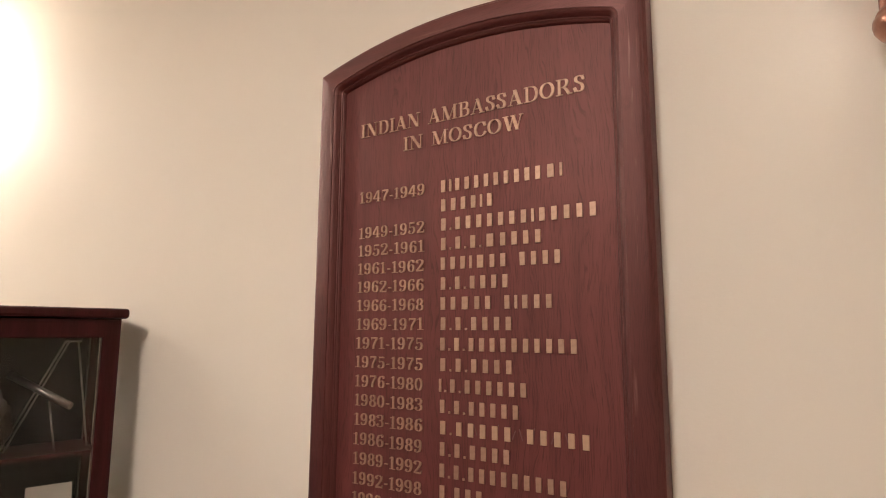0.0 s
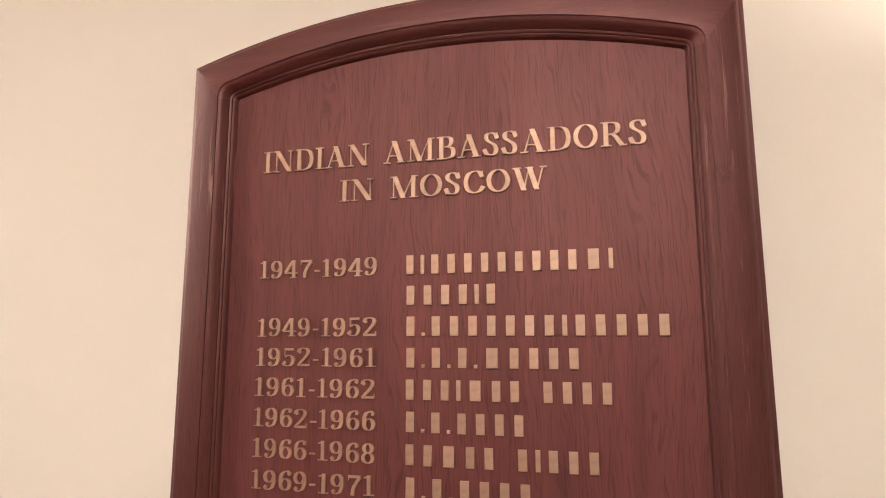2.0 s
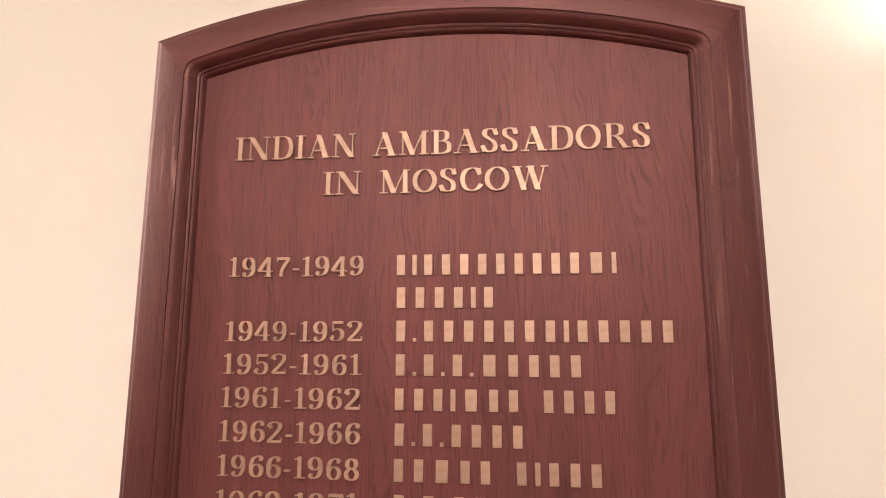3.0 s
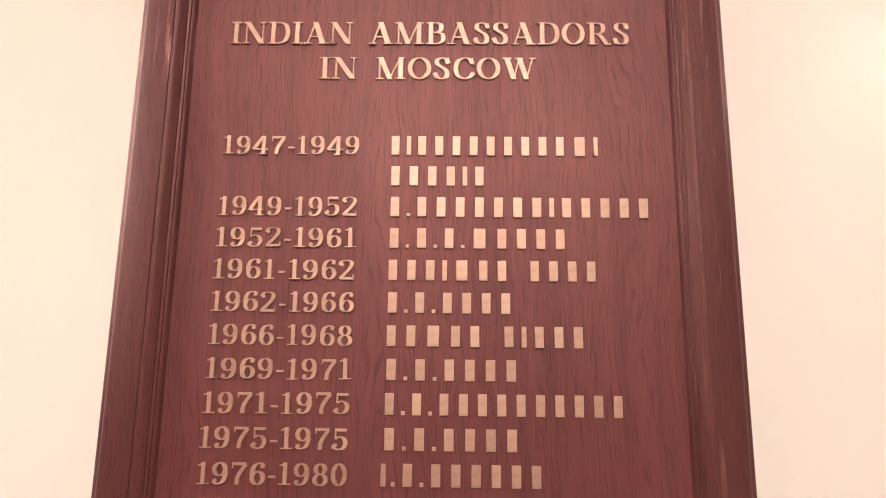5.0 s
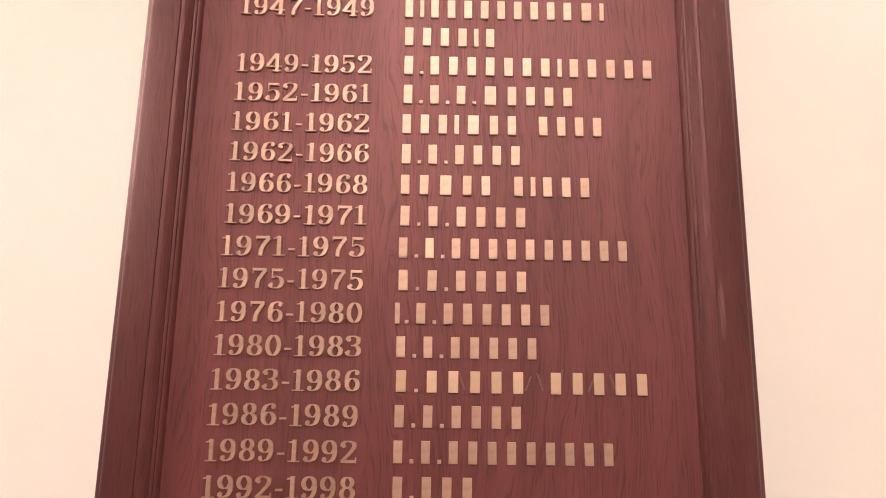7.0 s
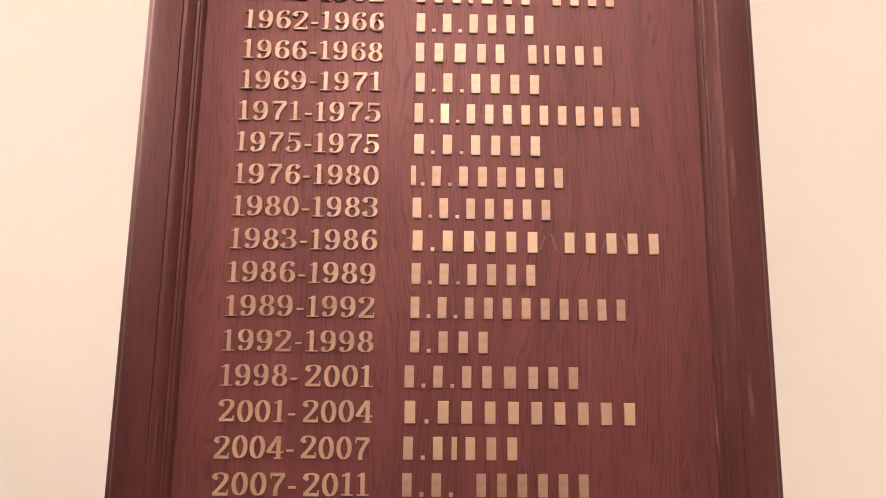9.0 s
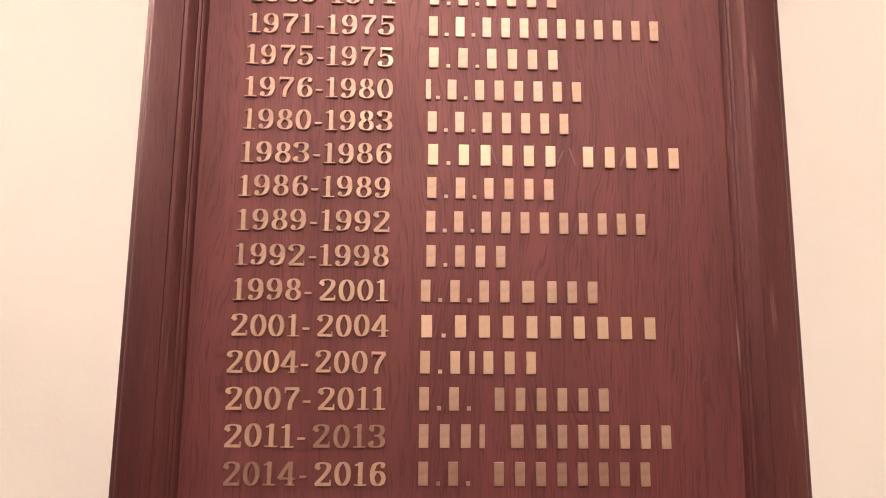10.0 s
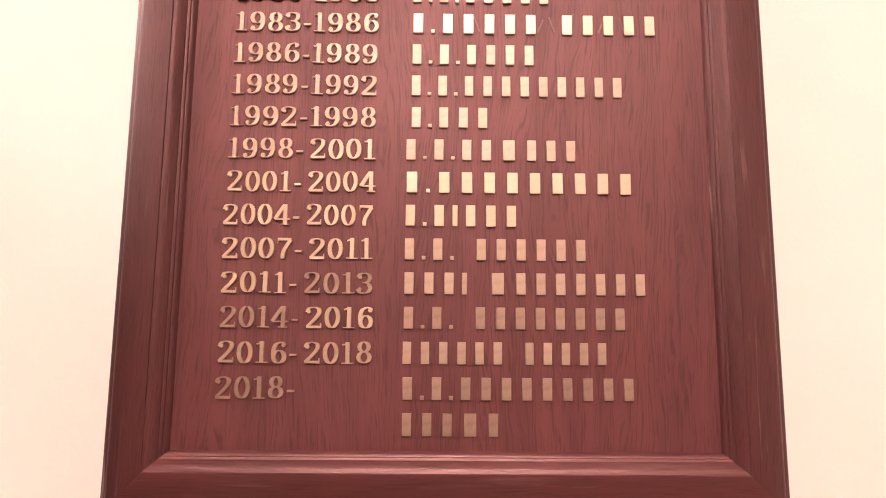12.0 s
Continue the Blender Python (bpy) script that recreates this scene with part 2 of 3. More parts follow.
def steps_between(a, b, n=12):
    return [(a[0] + (b[0] - a[0]) * i / n, a[1] + (b[1] - a[1]) * i / n) for i in range(n + 1)]


def spring(w):
    top, rise, _ = along(w)
    return top - rise - fillet(w)


sweep("arched_rail", RAIL, arch)
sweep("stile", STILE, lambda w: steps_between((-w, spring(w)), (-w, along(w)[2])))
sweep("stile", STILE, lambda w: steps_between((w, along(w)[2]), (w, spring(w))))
sweep("bottom_rail", RAIL, lambda w: steps_between((-w, along(w)[2]), (w, along(w)[2])))

FACE = 0.0035
bm = bmesh.new()
rim = arch(0.368) + [(-0.368, 0.74), (0.368, 0.74)]
front = bm.faces.new([bm.verts.new((x, FACE, z)) for x, z in rim])
back = bmesh.ops.extrude_face_region(bm, geom=[front])["geom"]
for g in back:
    if isinstance(g, bmesh.types.BMVert):
        g.co.y = 0.024
bmesh.ops.recalc_face_normals(bm, faces=bm.faces)
part("panel", bm, PANEL, board, "recessed open-grain oak panel")

# ---- raised letters and numerals ----
# Roman characters with heavy stems and hairlines, drawn in cap heights as a pen would draw them:
# ("stem", x, foot, head, thickness), ("slab", from, to, foot, height), ("slope", x at the foot, x at the head, thickness),
# ("ball", x, z), ("pen", points): a smooth line, heavy where it runs upright, ("oval", x, z, half width, half height)
THICK, HAIR, FOOT = 0.165, 0.055, 0.048
SIX = [("oval", 0.33, 0.31, 0.205, 0.283), ("ball", 0.50, 0.84), ("pen", [(0.54, 0.85), (0.46, 0.955), (0.36, 0.972), (0.20, 0.87), (0.115, 0.60), (0.125, 0.34)])]
STROKES = {
    "0": (0.62, [("oval", 0.31, 0.5, 0.222, 0.472)]),
    "1": (0.50, [("stem", 0.26, 0.0, 1.0, THICK), ("slab", 0.03, 0.49, 0.0, FOOT), ("pen", [(0.26, 0.96), (0.16, 0.90), (0.05, 0.87)])]),
    "2": (0.64, [("ball", 0.13, 0.76), ("pen", [(0.06, 0.74), (0.13, 0.92), (0.32, 0.972), (0.50, 0.89), (0.51, 0.70), (0.38, 0.46), (0.20, 0.23), (0.07, 0.06)]),
                 ("slab", 0.03, 0.58, 0.0, 0.12), ("slab", 0.56, 0.61, 0.0, 0.25)]),
    "3": (0.62, [("ball", 0.12, 0.79), ("pen", [(0.06, 0.78), (0.14, 0.94), (0.31, 0.972), (0.48, 0.88), (0.48, 0.66), (0.36, 0.545), (0.22, 0.525)]),
                 ("pen", [(0.22, 0.525), (0.42, 0.49), (0.52, 0.29), (0.45, 0.09), (0.28, 0.028), (0.12, 0.08), (0.05, 0.24)]), ("ball", 0.12, 0.22)]),
    "4": (0.66, [("stem", 0.45, 0.0, 1.0, THICK), ("slab", 0.27, 0.62, 0.0, FOOT), ("slab", 0.02, 0.65, 0.25, 0.07), ("pen", [(0.42, 0.98), (0.22, 0.64), (0.04, 0.28)])]),
    "5": (0.62, [("stem", 0.13, 0.52, 0.98, 0.055), ("slab", 0.11, 0.55, 0.87, 0.125), ("pen", [(0.12, 0.53), (0.28, 0.61), (0.46, 0.53), (0.52, 0.31), (0.43, 0.09), (0.26, 0.028), (0.11, 0.09), (0.06, 0.22)]),
                 ("ball", 0.12, 0.22)]),
    "6": (0.62, SIX),
    "7": (0.62, [("slab", 0.05, 0.60, 0.87, 0.125), ("slab", 0.05, 0.10, 0.74, 0.25), ("pen", [(0.57, 0.90), (0.42, 0.64), (0.29, 0.32), (0.26, 0.0)])]),
    "8": (0.62, [("oval", 0.31, 0.752, 0.175, 0.222), ("oval", 0.31, 0.272, 0.212, 0.245)]),
    "-": (0.33, [("slab", 0.03, 0.31, 0.31, 0.095)]),
    "I": (0.38, [("stem", 0.19, 0.0, 1.0, THICK), ("slab", 0.0, 0.38, 0.0, FOOT), ("slab", 0.0, 0.38, 1 - FOOT, FOOT)]),
    "N": (0.88, [("stem", 0.14, 0.0, 0.98, HAIR), ("stem", 0.75, 0.0, 1.0, HAIR), ("slope", 0.72, 0.16, 0.21), ("slab", 0.0, 0.28, 0.0, FOOT), ("slab", 0.0, 0.2, 1 - FOOT, FOOT), ("slab", 0.61, 0.88, 1 - FOOT, FOOT)]),
    "D": (0.84, [("stem", 0.2, 0.0, 1.0, THICK), ("slab", 0.02, 0.34, 0.0, FOOT), ("slab", 0.02, 0.34, 1 - FOOT, FOOT),
                 ("pen", [(0.2, 0.972), (0.48, 0.96), (0.67, 0.82), (0.735, 0.5), (0.67, 0.18), (0.48, 0.04), (0.2, 0.028)])]),
    "A": (0.88, [("slope", 0.14, 0.42, 0.065), ("slope", 0.71, 0.42, 0.2), ("slab", 0.22, 0.62, 0.30, 0.05), ("slab", 0.0, 0.29, 0.0, FOOT), ("slab", 0.54, 0.88, 0.0, FOOT)]),
    "M": (1.06, [("stem", 0.14, 0.0, 0.98, HAIR), ("stem", 0.88, 0.0, 1.0, THICK), ("slope", 0.50, 0.17, 0.19), ("slope", 0.50, 0.86, 0.06), ("slab", 0.0, 0.28, 0.0, FOOT), ("slab", 0.72, 1.05, 0.0, FOOT),
                 ("slab", 0.0, 0.22, 1 - FOOT, FOOT), ("slab", 0.84, 1.05, 1 - FOOT, FOOT)]),
    "B": (0.74, [("stem", 0.2, 0.0, 1.0, THICK), ("slab", 0.02, 0.34, 0.0, FOOT), ("slab", 0.02, 0.34, 1 - FOOT, FOOT),
                 ("pen", [(0.2, 0.972), (0.43, 0.965), (0.56, 0.87), (0.56, 0.66), (0.43, 0.55), (0.2, 0.535)]),
                 ("pen", [(0.2, 0.535), (0.46, 0.53), (0.63, 0.42), (0.63, 0.15), (0.46, 0.035), (0.2, 0.028)])]),
    "S": (0.62, [("pen", [(0.53, 0.72), (0.46, 0.91), (0.30, 0.972), (0.15, 0.89), (0.14, 0.71), (0.27, 0.575), (0.42, 0.45), (0.49, 0.28), (0.45, 0.09), (0.30, 0.028), (0.14, 0.10), (0.06, 0.29)]),
                 ("stem", 0.53, 0.70, 0.98, 0.05), ("stem", 0.07, 0.02, 0.30, 0.05)]),
    "R": (0.88, [("stem", 0.2, 0.0, 1.0, THICK), ("slab", 0.02, 0.38, 0.0, FOOT), ("slab", 0.02, 0.34, 1 - FOOT, FOOT),
                 ("pen", [(0.2, 0.972), (0.45, 0.965), (0.59, 0.86), (0.59, 0.63), (0.45, 0.51), (0.2, 0.49)]),
                 ("pen", [(0.40, 0.50), (0.52, 0.38), (0.63, 0.18), (0.72, 0.0)]), ("slab", 0.64, 0.88, 0.0, FOOT)]),
    "O": (0.84, [("oval", 0.42, 0.5, 0.33, 0.472)]),
    "C": (0.78, [("pen", [(0.70, 0.70), (0.60, 0.92), (0.42, 0.972), (0.2, 0.85), (0.115, 0.5), (0.2, 0.15), (0.42, 0.028), (0.61, 0.10), (0.73, 0.30)]), ("stem", 0.70, 0.68, 0.98, 0.05)]),
    "W": (1.20, [("slope", 0.40, 0.16, 0.19), ("slope", 0.40, 0.60, 0.06), ("slope", 0.84, 0.60, 0.19), ("slope", 0.84, 1.06, 0.06), ("slab", 0.0, 0.33, 1 - FOOT, FOOT), ("slab", 0.45, 0.74, 1 - FOOT, FOOT), ("slab", 0.94, 1.20, 1 - FOOT, FOOT)]),
}
STROKES["9"] = (0.62, [(s[0], 0.62 - s[1], 1 - s[2], *s[3:]) if s[0] != "pen" else ("pen", [(0.62 - x, 1 - z) for x, z in s[1]]) for s in SIX])
GLYPHS = {}


def pen_line(points, n=5):
    """Points of a smooth line through the given ones."""
    p = [Vector(q) for q in points]
    p = [2 * p[0] - p[1]] + p + [2 * p[-1] - p[-2]]
    line = []
    for a, b, c, d in zip(p, p[1:], p[2:], p[3:]):
        for i in range(n):
            t = i / n
            line.append(0.5 * (2 * b + (c - a) * t + (2 * a - 5 * b + 4 * c - d) * t * t + (3 * b - a - 3 * c + d) * t ** 3))
    return line + [p[-2]]


def pen_edges(line, closed):
    """Both edges of a pen line: heavy on upright runs, a hairline on level ones."""
    left, right = [], []
    last = len(line) - 1
    for i, q in enumerate(line):
        before, after = (line[i - 1], line[(i + 1) % len(line)]) if closed else (line[max(0, i - 1)], line[min(last, i + 1)])
        way = (after - before).normalized()
        half = (HAIR + (THICK - HAIR) * min(1.0, abs(way.y) * 1.12) ** 1.6) / 2
        side = Vector((-way.y, way.x)) * half
        left.append(q + side)
        right.append(q - side)
    return left, right


def outline(stroke):
    """The two edges of one stroke and whether it closes on itself."""
    kind = stroke[0]
    if kind == "stem":
        _, x, low, high, w = stroke
        return [Vector((x - w / 2, low)), Vector((x - w / 2, high))], [Vector((x + w / 2, low)), Vector((x + w / 2, high))], False
    if kind == "slab":
        _, a, b, low, h = stroke
        return [Vector((a, low)), Vector((a, low + h))], [Vector((b, low)), Vector((b, low + h))], False
    if kind == "slope":
        _, a, b, w = stroke
        return [Vector((a - w / 2, 0)), Vector((b - w / 2, 1))], [Vector((a + w / 2, 0)), Vector((b + w / 2, 1))], False
    if kind == "ball":
        _, x, z = stroke
        turn = [math.pi * i / 7 for i in range(8)]
        return [Vector((x - 0.085 * math.sin(a), z - 0.085 * math.cos(a))) for a in turn], [Vector((x + 0.085 * math.sin(a), z - 0.085 * math.cos(a))) for a in turn], False
    if kind == "oval":
        _, x, z, rx, rz = stroke
        line = [Vector((x + rx * math.cos(2 * math.pi * i / 32), z + rz * math.sin(2 * math.pi * i / 32))) for i in range(32)]
        return *pen_edges(line, True), True
    return *pen_edges(pen_line(stroke[1]), False), False


def glyph(char, cap, width, thick=0.0032):
    """A raised character cut from sheet: cap high and width wide, its foot at z = 0, its face at y = 0."""
    key = (char, round(cap, 5), round(width, 5))
    if key in GLYPHS:
        return GLYPHS[key]
    natural, strokes = STROKES[char]
    bm = bmesh.new()
    for k, stroke in enumerate(strokes):
        left, right, closed = outline(stroke)
        face, lip = 0.00003 * k, 0.0005
        rows = []
        for a, b in zip(left, right):
            span = b - a
            inset = min(0.012, 0.2 * span.length) * span.normalized() if span.length > 1e-6 else span
            ring = ((a, thick), (a, face + lip), (a + inset, face), (b - inset, face), (b, face + lip), (b, thick))
            rows.append([bm.verts.new((q.x * width / natural, y, q.y * cap)) for q, y in ring])
        pairs = list(zip(rows, rows[1:])) + ([(rows[-1], rows[0])] if closed else [])
        for lo, hi in pairs:
            for i in range(5):
                bm.faces.new((lo[i], lo[i + 1], hi[i + 1], hi[i]))
        if not closed:
            bm.faces.new(rows[0])
            bm.faces.new(rows[-1][::-1])
    bmesh.ops.remove_doubles(bm, verts=bm.verts, dist=1e-7)
    bmesh.ops.recalc_face_normals(bm, faces=bm.faces)
    me = bpy.data.meshes.new("character")
    bm.to_mesh(me)
    bm.free()
    GLYPHS[key] = me
    return me


def put_char(name, char, x, z, cap, width, mat, tilt=0.0):
    me = glyph(char, cap, width)
    ob = new(name, me)
    if not me.materials:
        me.materials.append(GOLD)
    ob.material_slots[0].link = "OBJECT"
    ob.material_slots[0].material = mat
    ob.parent = board
    ob.matrix_basis = pose(x - CX, 0, z, 0, tilt, 0)
    return ob


def headline(word, x0, x1, z, cap):
    """A word spaced to fill x0 to x1."""
    gap = 0.055
    k = (x1 - x0) / (sum(STROKES[c][0] for c in word) + gap * (len(word) - 1))
    x = x0
    for c in word:
        wide = STROKES[c][0] * k
        put_char("letter", c, x, z, cap, wide, GOLD)
        x += wide + gap * k


headline("INDIAN", -0.3135, -0.1255, 2.0590, 0.0362)
headline("AMBASSADORS", -0.1010, 0.2975, 2.0590, 0.0362)
headline("IN", -0.1745, -0.1165, 2.0020, 0.0350)
headline("MOSCOW", -0.0890, 0.1550, 2.0020, 0.0350)

ROW, FIRST = 0.0465, 1.8820
G, B, D = GOLD, BRIGHT, DULL
# row, years, materials of the two
YEARS = [
    (0, "1947-1949", G, G), (2, "1949-1952", G, G), (3, "1952-1961", G, G), (4, "1961-1962", G, G), (5, "1962-1966", G, G), (6, "1966-1968", G, G),
    (7, "1969-1971", G, G), (8, "1971-1975", G, G), (9, "1975-1975", G, G), (10, "1976-1980", G, G), (11, "1980-1983", G, G), (12, "1983-1986", G, G),
    (13, "1986-1989", G, G), (14, "1989-1992", G, G), (15, "1992-1998", G, G), (16, "1998-2001", G, B), (17, "2001-2004", B, B), (18, "2004-2007", B, B),
    (19, "2007-2011", B, B), (20, "2011-2013", B, D), (21, "2014-2016", D, B), (22, "2016-2018", G, G), (23, "2018-", D, D),
]
for row, years, m0, m1 in YEARS:
    z, spaced = FIRST - ROW * row, row >= 16
    gaps = [0.085 if i != 4 else 0.07 for i in range(len(years))]
    if spaced and len(years) > 5:
        gaps[4] = 0.26
    full = years if len(years) > 5 else "2018-2018"
    natural = sum(STROKES[c][0] for c in full) + 0.085 * 7 + (0.26 if spaced else 0.07)
    k = 0.2045 / natural
    x = -0.3135 + random.uniform(-0.0008, 0.0008) - (0.0025 if row in (18, 19) else 0.0)
    for i, c in enumerate(years):
        wide = STROKES[c][0] * k
        put_char("hyphen" if c == "-" else "numeral", c, x, z + random.uniform(-0.0006, 0.0006), 0.0284, wide,
                 B if (row == 9 and i == 8) else (m0 if i < 5 else m1), random.uniform(-0.8, 0.8))
        x += wide + gaps[i] * k

# rows of plain raised bars: x a bar, i a thin bar, w a wide bar, a full stop is a stud, a space a gap; then the end of the row
BARS = [
    (0, "xixxxxxxxxxwi", 0.243, G), (1, "xxxxix", 0.0785, G), (2, "x.xxxxxxxixxxxx", 0.316, G), (3, "x.x.x.wxxxx", 0.195, G), (4, "xxxiwxx xxxx", 0.237, G),
    (5, "x.x.xxxx", 0.116, G), (6, "xxwxx xixxx", 0.217, G), (7, "x.x.xxxx", 0.1235, G), (8, "x.x.xxxxxxxxxx", 0.268, G), (9, "x.x.xxxx", 0.124, G),
    (10, "i.x.xxxxxx", 0.156, G), (11, "x.x.xxxxx", 0.137, G), (12, "x.xxxxx xxxxx", 0.290, B), (13, "x.x.xxxx", 0.115, G), (14, "x.x.xxxxxxxxx", 0.239, G),
    (15, "x.xxx", 0.049, G), (16, "x.x.xxwxxx", 0.1716, G), (17, "x.xxxxxxxxx", 0.249, B), (18, "x.xixxx", 0.0886, B), (19, "x.x. xxxxxx", 0.183, G),
    (20, "xxxi wxxxxxxx", 0.263, G), (21, "x.x. xxxxxxxx", 0.234, D), (22, "xxxxxx xxxxx", 0.207, G), (23, "x.x.xxxxxxxxx", 0.243, D), (24, "xxxwx", 0.0626, D),
]
CELL = {"x": 1.0, "i": 0.55, "w": 1.3, ".": 0.42, " ": 0.75}
BLOCKS = {}


def bar_mesh(width, height):
    key = (round(width, 4), round(height, 4))
    if key not in BLOCKS:
        bm = boxed(-key[0] / 2, key[0] / 2, 0.0, 0.0032, 0.0, key[1], bevel=0.0005)
        me = bpy.data.meshes.new("bar")
        bm.to_mesh(me)
        bm.free()
        me.materials.append(GOLD)
        BLOCKS[key] = me
    return BLOCKS[key]


for row, cells, end, mat in BARS:
    z, x0 = FIRST - ROW * row, -0.068 if row < 16 else -0.0745
    end += 0.0035
    unit = (end - x0) / sum(CELL[c] for c in cells)
    x = x0
    for i, c in enumerate(cells):
        w = CELL[c] * unit
        if c != " ":
            wide = 0.0052 if c == "." else w * 0.46
            ob = new("stud" if c == "." else "bar", bar_mesh(wide, 0.0052 if c == "." else 0.0292))
            ob.material_slots[0].link = "OBJECT"
            ob.material_slots[0].material = B if (row == 8 and i == 2) else mat
            ob.parent = board
            ob.matrix_basis = pose(x + w / 2 - CX, 0, z, 0, random.uniform(-0.6, 0.6), 0)
        x += w

# pale traces left on the panel where an older row was taken off
GHOST = painted("pale_residue", (0.20, 0.095, 0.085), 0.6)
for i, x in enumerate((-0.012, 0.034, 0.083, 0.118, 0.142, 0.166, 0.205, 0.243)):
    bm = boxed(-0.0012, 0.0012, 0.0, 0.0009, 0.0, 0.021 + 0.004 * (i % 3), bevel=0.0003)
    mark = part("residue_mark", bm, GHOST, board, "pale trace of a removed letter")
    mark.matrix_basis = pose(x - CX, 0.0029, FIRST - ROW * 12 + 0.004, 0, (22, -18, 6)[i % 3], 0)

# ---- the display cabinet beside the board ----
CAB_H, CAB_L, CAB_D = 1.621, 1.0, 0.28
cabinet = empty("display_cabinet", pose(-1.237, -0.078, 0, 0, 0, -15), "dark mahogany display cabinet with glazed door and moulded top", "cabinet")
# local axes: the front looks along +x, the length runs along -y from the origin
part("cornice", boxed(-CAB_D - 0.02, 0.022, -CAB_L - 0.02, 0.018, CAB_H - 0.032, CAB_H, bevel=0.010), DARK, cabinet)
part("base", boxed(-CAB_D, 0.0, -CAB_L, 0.0, 0.0, 0.12, bevel=0.004), DARK, cabinet)
part("back", boxed(-CAB_D, -CAB_D + 0.015, -CAB_L + 0.03, -0.03, 0.12, CAB_H - 0.032), BLACK, cabinet, "dark lined back panel")
for y in (-0.03, -CAB_L):
    part("post", boxed(-CAB_D, -CAB_D + 0.04, y, y + 0.03, 0.12, CAB_H - 0.032, bevel=0.002), DARK, cabinet)
    part("side_panel", boxed(-CAB_D + 0.04, -0.024, y + 0.011, y + 0.017, 0.12, CAB_H - 0.032), GLASS, cabinet, "clear glass side")
for z in (1.168, 0.80, 0.45):
    part("shelf", boxed(-CAB_D + 0.016, -0.03, -CAB_L + 0.032, -0.032, z, z + 0.012), DARK, cabinet)
bm = bmesh.new()
rings = []
for x, dy, low, high in ((-0.022, 0.0, 0.122, CAB_H - 0.033), (-0.003, 0.0, 0.122, CAB_H - 0.033), (0.0, 0.003, 0.125, CAB_H - 0.036),
                         (0.0, 0.049, 0.187, CAB_H - 0.090), (-0.003, 0.052, 0.19, CAB_H - 0.093), (-0.022, 0.052, 0.19, CAB_H - 0.093)):
    rings.append([bm.verts.new((x, y, z)) for y, z in ((-dy, low), (-dy, high), (-CAB_L + dy, high), (-CAB_L + dy, low))])
for lo, hi in zip(rings, rings[1:] + rings[:1]):
    for i in range(4):
        bm.faces.new((lo[i], lo[(i + 1) % 4], hi[(i + 1) % 4], hi[i]))
bmesh.ops.recalc_face_normals(bm, faces=bm.faces)
door = part("door", bm, DARK, cabinet, "framed mahogany door")
pane = part("pane", boxed(-0.014, -0.010, -CAB_L + 0.05, -0.05, 0.185, CAB_H - 0.09), GLASS, door, "clear reflecting glass")
pane.visible_shadow = False
CAB = pose(-1.237, -0.078, 0, 0, 0, -15)
SHELF = 1.18


def in_cabinet(name, label, category, x=0.0, y=0.0, z=SHELF):
    return empty(name, CAB @ pose(x, y, z), label, category)


# things on the upper shelf
stand = in_cabinet("display_stand", "thin metal rod stand with crossed legs on a shelf", "stand")
for a, b in (((-0.15, -0.112, 0.335), (-0.15, -0.262, 0.0)), ((-0.14, -0.125, 0.335), (-0.15, -0.275, 0.0)), ((-0.16, -0.085, 0.335), (-0.12, -0.045, 0.0)), ((-0.15, -0.155, 0.145), (-0.10, -0.138, 0.0))):
    part("rod", tube(a, b, 0.0028), STEEL, stand)
part("crossbar", tube((-0.15, -0.125, 0.334), (-0.16, -0.075, 0.334), 0.003), STEEL, stand)
pipe = in_cabinet("metal_tube", "short hollow polished metal tube leaning on a rod stand", "tube")
part("tube_wall", tube((-0.22, -0.255, 0.228), (-0.06, -0.112, 0.135), 0.0115, 0.002, 20), STEEL, pipe)
vase = in_cabinet("vase", "dark brown glazed ceramic vase on a shelf", "vase", -0.165, -0.37)
part("vase_body", lathe([(0, 0), (0.04, 0), (0.07, 0.05), (0.075, 0.11), (0.05, 0.18), (0.028, 0.21), (0.034, 0.235), (0.028, 0.235), (0.022, 0.2), (0, 0.19)]), CLAY, vase)
bowl = in_cabinet("bowl", "low dark brown ceramic bowl on a shelf", "bowl", -0.19, -0.30)
part("bowl_body", lathe([(0, 0), (0.03, 0), (0.034, 0.01), (0.055, 0.035), (0.066, 0.062), (0.062, 0.062), (0.048, 0.035), (0, 0.014)]), CLAY, bowl)
cloth = in_cabinet("crumpled_cloth", "crumpled brown cloth bundle lying on a shelf", "cloth", -0.10, -0.36)
bm = bmesh.new()
bmesh.ops.create_icosphere(bm, subdivisions=4, radius=1.0)
for v in bm.verts:
    fold = 1 + 0.3 * noise.noise(v.co * 2.3) + 0.16 * noise.noise(v.co * 6.0)
    v.co = Vector((0.07 * v.co.x * fold, 0.10 * v.co.y * fold, max(0.0, 0.10 + 0.105 * v.co.z * fold)))
for f in bm.faces:
    f.smooth = True
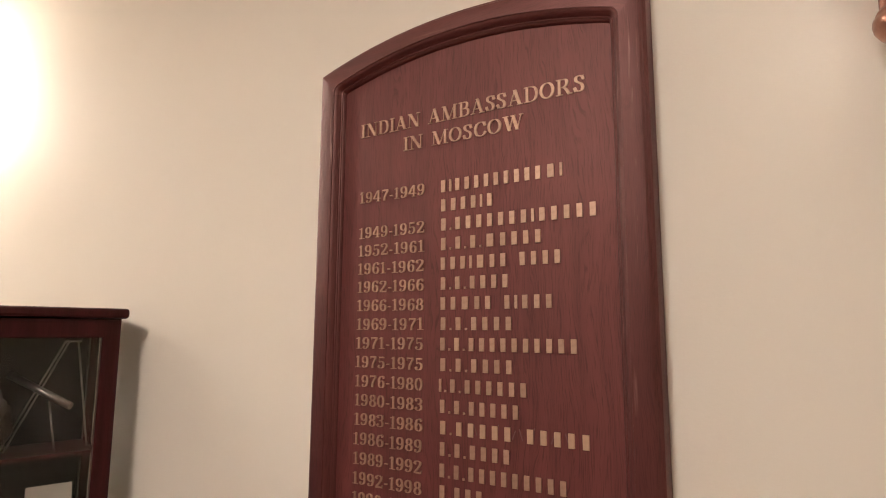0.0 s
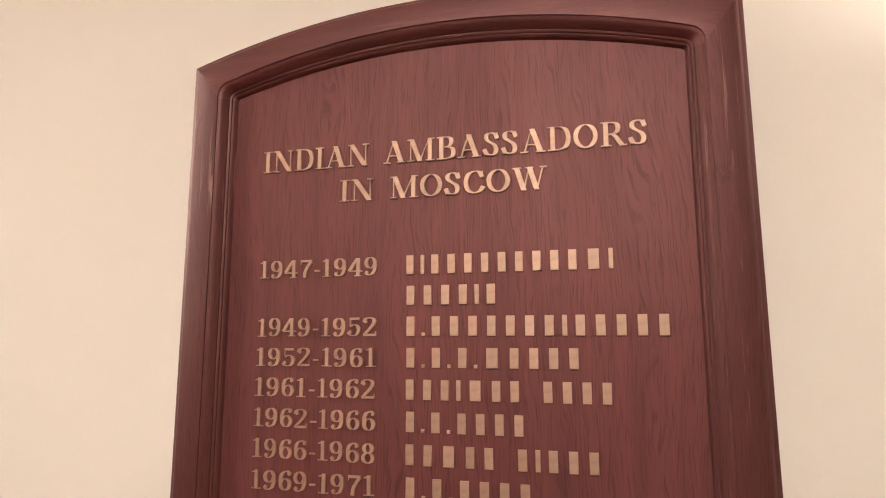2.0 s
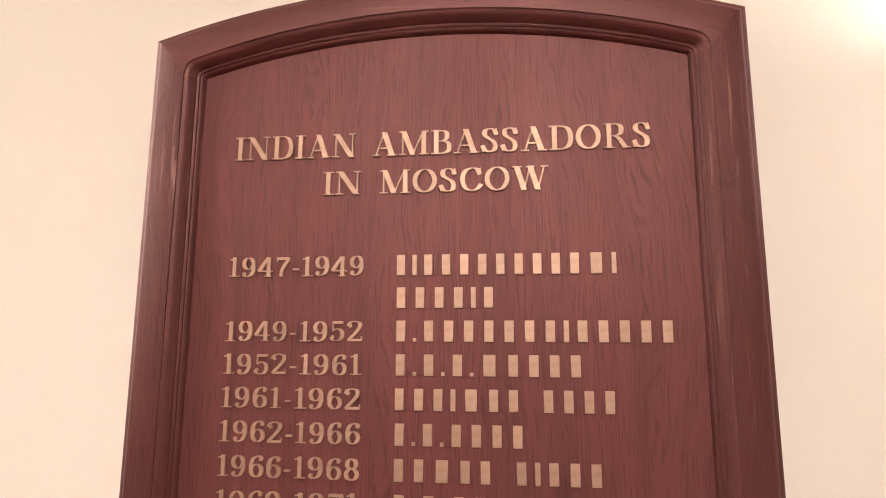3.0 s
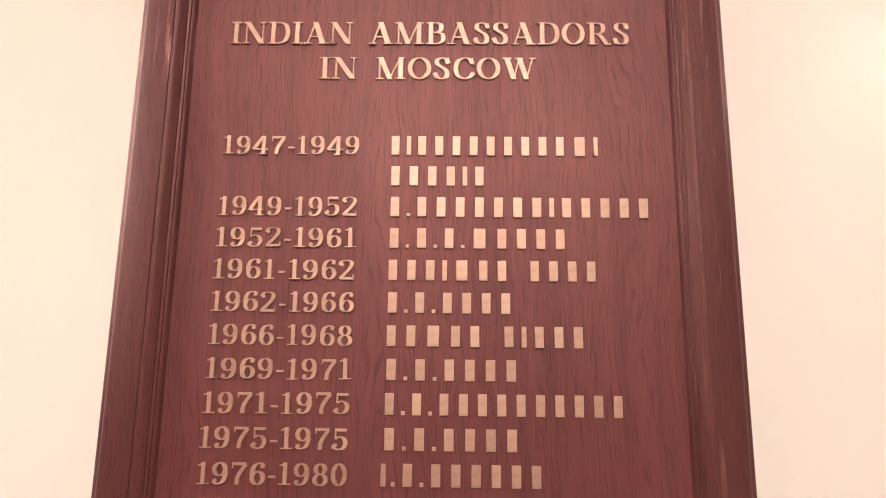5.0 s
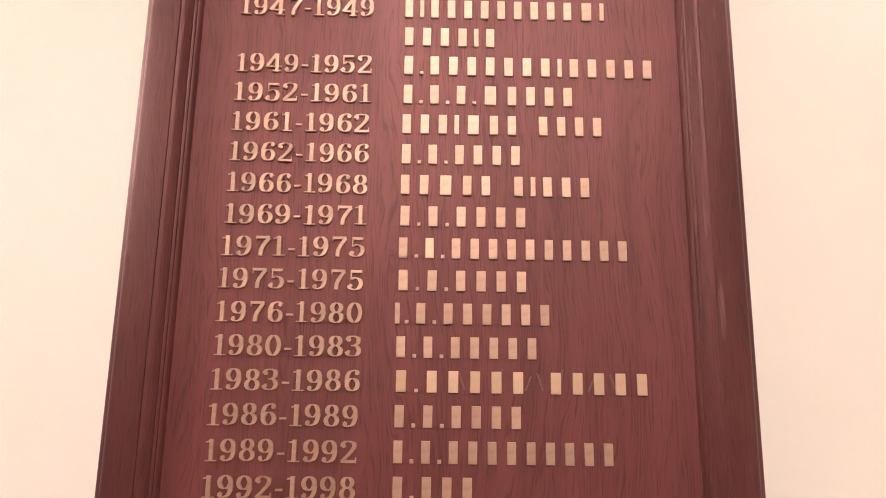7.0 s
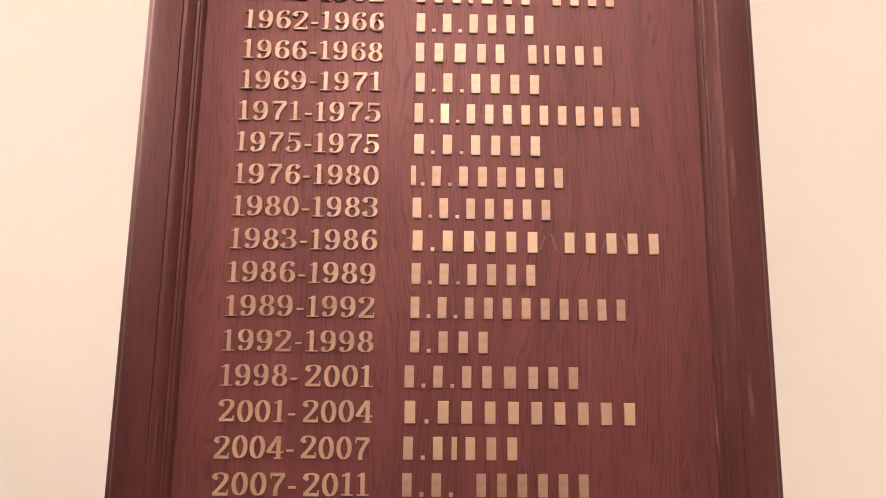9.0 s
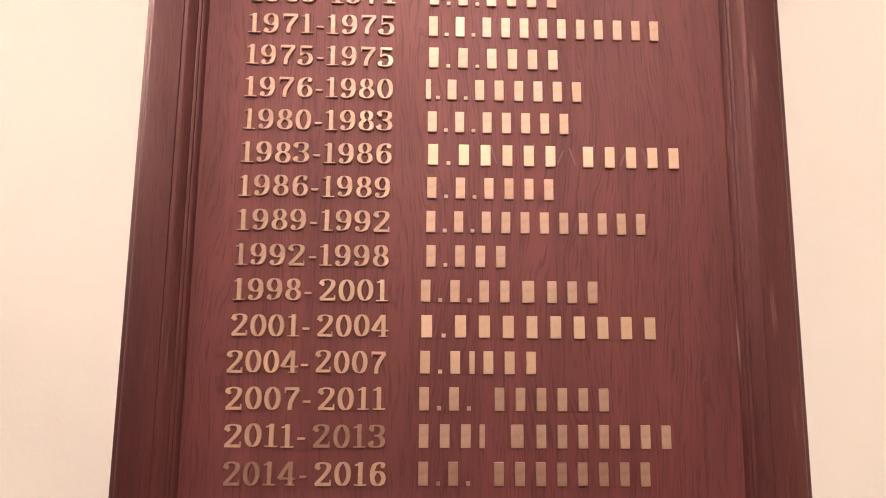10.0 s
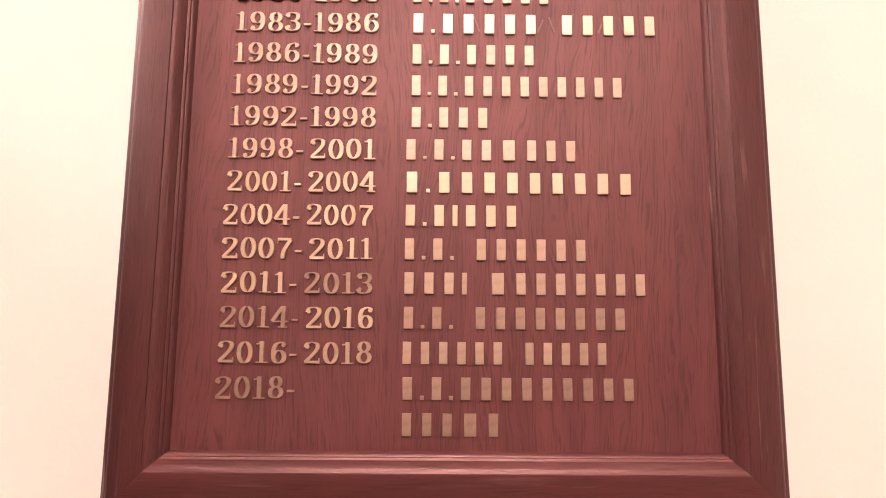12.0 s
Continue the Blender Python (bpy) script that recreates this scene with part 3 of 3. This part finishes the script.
part("cloth_folds", bm, SACK, cloth)
# things on the shelf below
card = in_cabinet("folded_card", "small off-white folded card on a shelf", "card", -0.10, -0.15, 0.812)
bm = bmesh.new()
for x0, x1 in ((0.0, 0.045), (0.09, 0.045)):
    a = [bm.verts.new(c) for c in ((x0, -0.06, 0), (x0, 0.06, 0), (x1, 0.06, 0.275), (x1, -0.06, 0.275))]
    bm.faces.new(a)
bmesh.ops.solidify(bm, geom=bm.faces[:], thickness=0.002)
part("card_sheet", bm, PAPER, card)

# ---- wall lamps: copper bowls that throw light up the wall ----
def wall_lamp(x, z, lit, label):
    lamp = empty("wall_lamp", pose(x, WALL, z), label, "wall lamp", "wall lamps")
    part("back_plate", boxed(-0.035, 0.035, -0.014, 0.0, 0.06, 0.18, bevel=0.004), COPPER, lamp)
    ring = lathe([(0, 0), (0.018, 0.001), (0.032, 0.005), (0.043, 0.013), (0.050, 0.024), (0.052, 0.033), (0.051, 0.040), (0.046, 0.045), (0.047, 0.048), (0.044, 0.054), (0.036, 0.056)], 72)
    ring.transform(Matrix.Translation((0, -0.058, 0)))
    part("foot", ring, COPPER, lamp)
    body = lathe([(0.037, 0.050), (0.037, 0.075), (0.039, 0.11), (0.055, 0.155), (0.095, 0.19), (0.10, 0.20), (0.094, 0.20), (0.064, 0.152), (0.0, 0.10)], 96, 16, 0.055)
    body.transform(Matrix.Translation((0, -0.115 + 0.057, 0)))
    part("bowl", body, COPPER, lamp, "fluted copper bowl")
    if lit:
        head = 0.69 if lit == "tall" else 0.24
        bulb = lathe([(0, 0.11), (0.03, 0.12), (0.045, 0.16), (0.045, head - 0.07), (0.03, head - 0.01), (0, head)], 24)
        bulb.transform(Matrix.Translation((0, -0.09, 0)))
        part("bulb", bulb, LAMP_SHADE if lit == "tall" else LOW_SHADE, lamp, "glowing white bulb")
    return lamp


wall_lamp(0.839, 2.014, "low", "lit fluted copper wall lamp on the cream wall")
wall_lamp(-2.88, 2.26, "tall", "lit fluted copper wall lamp on the cream wall")
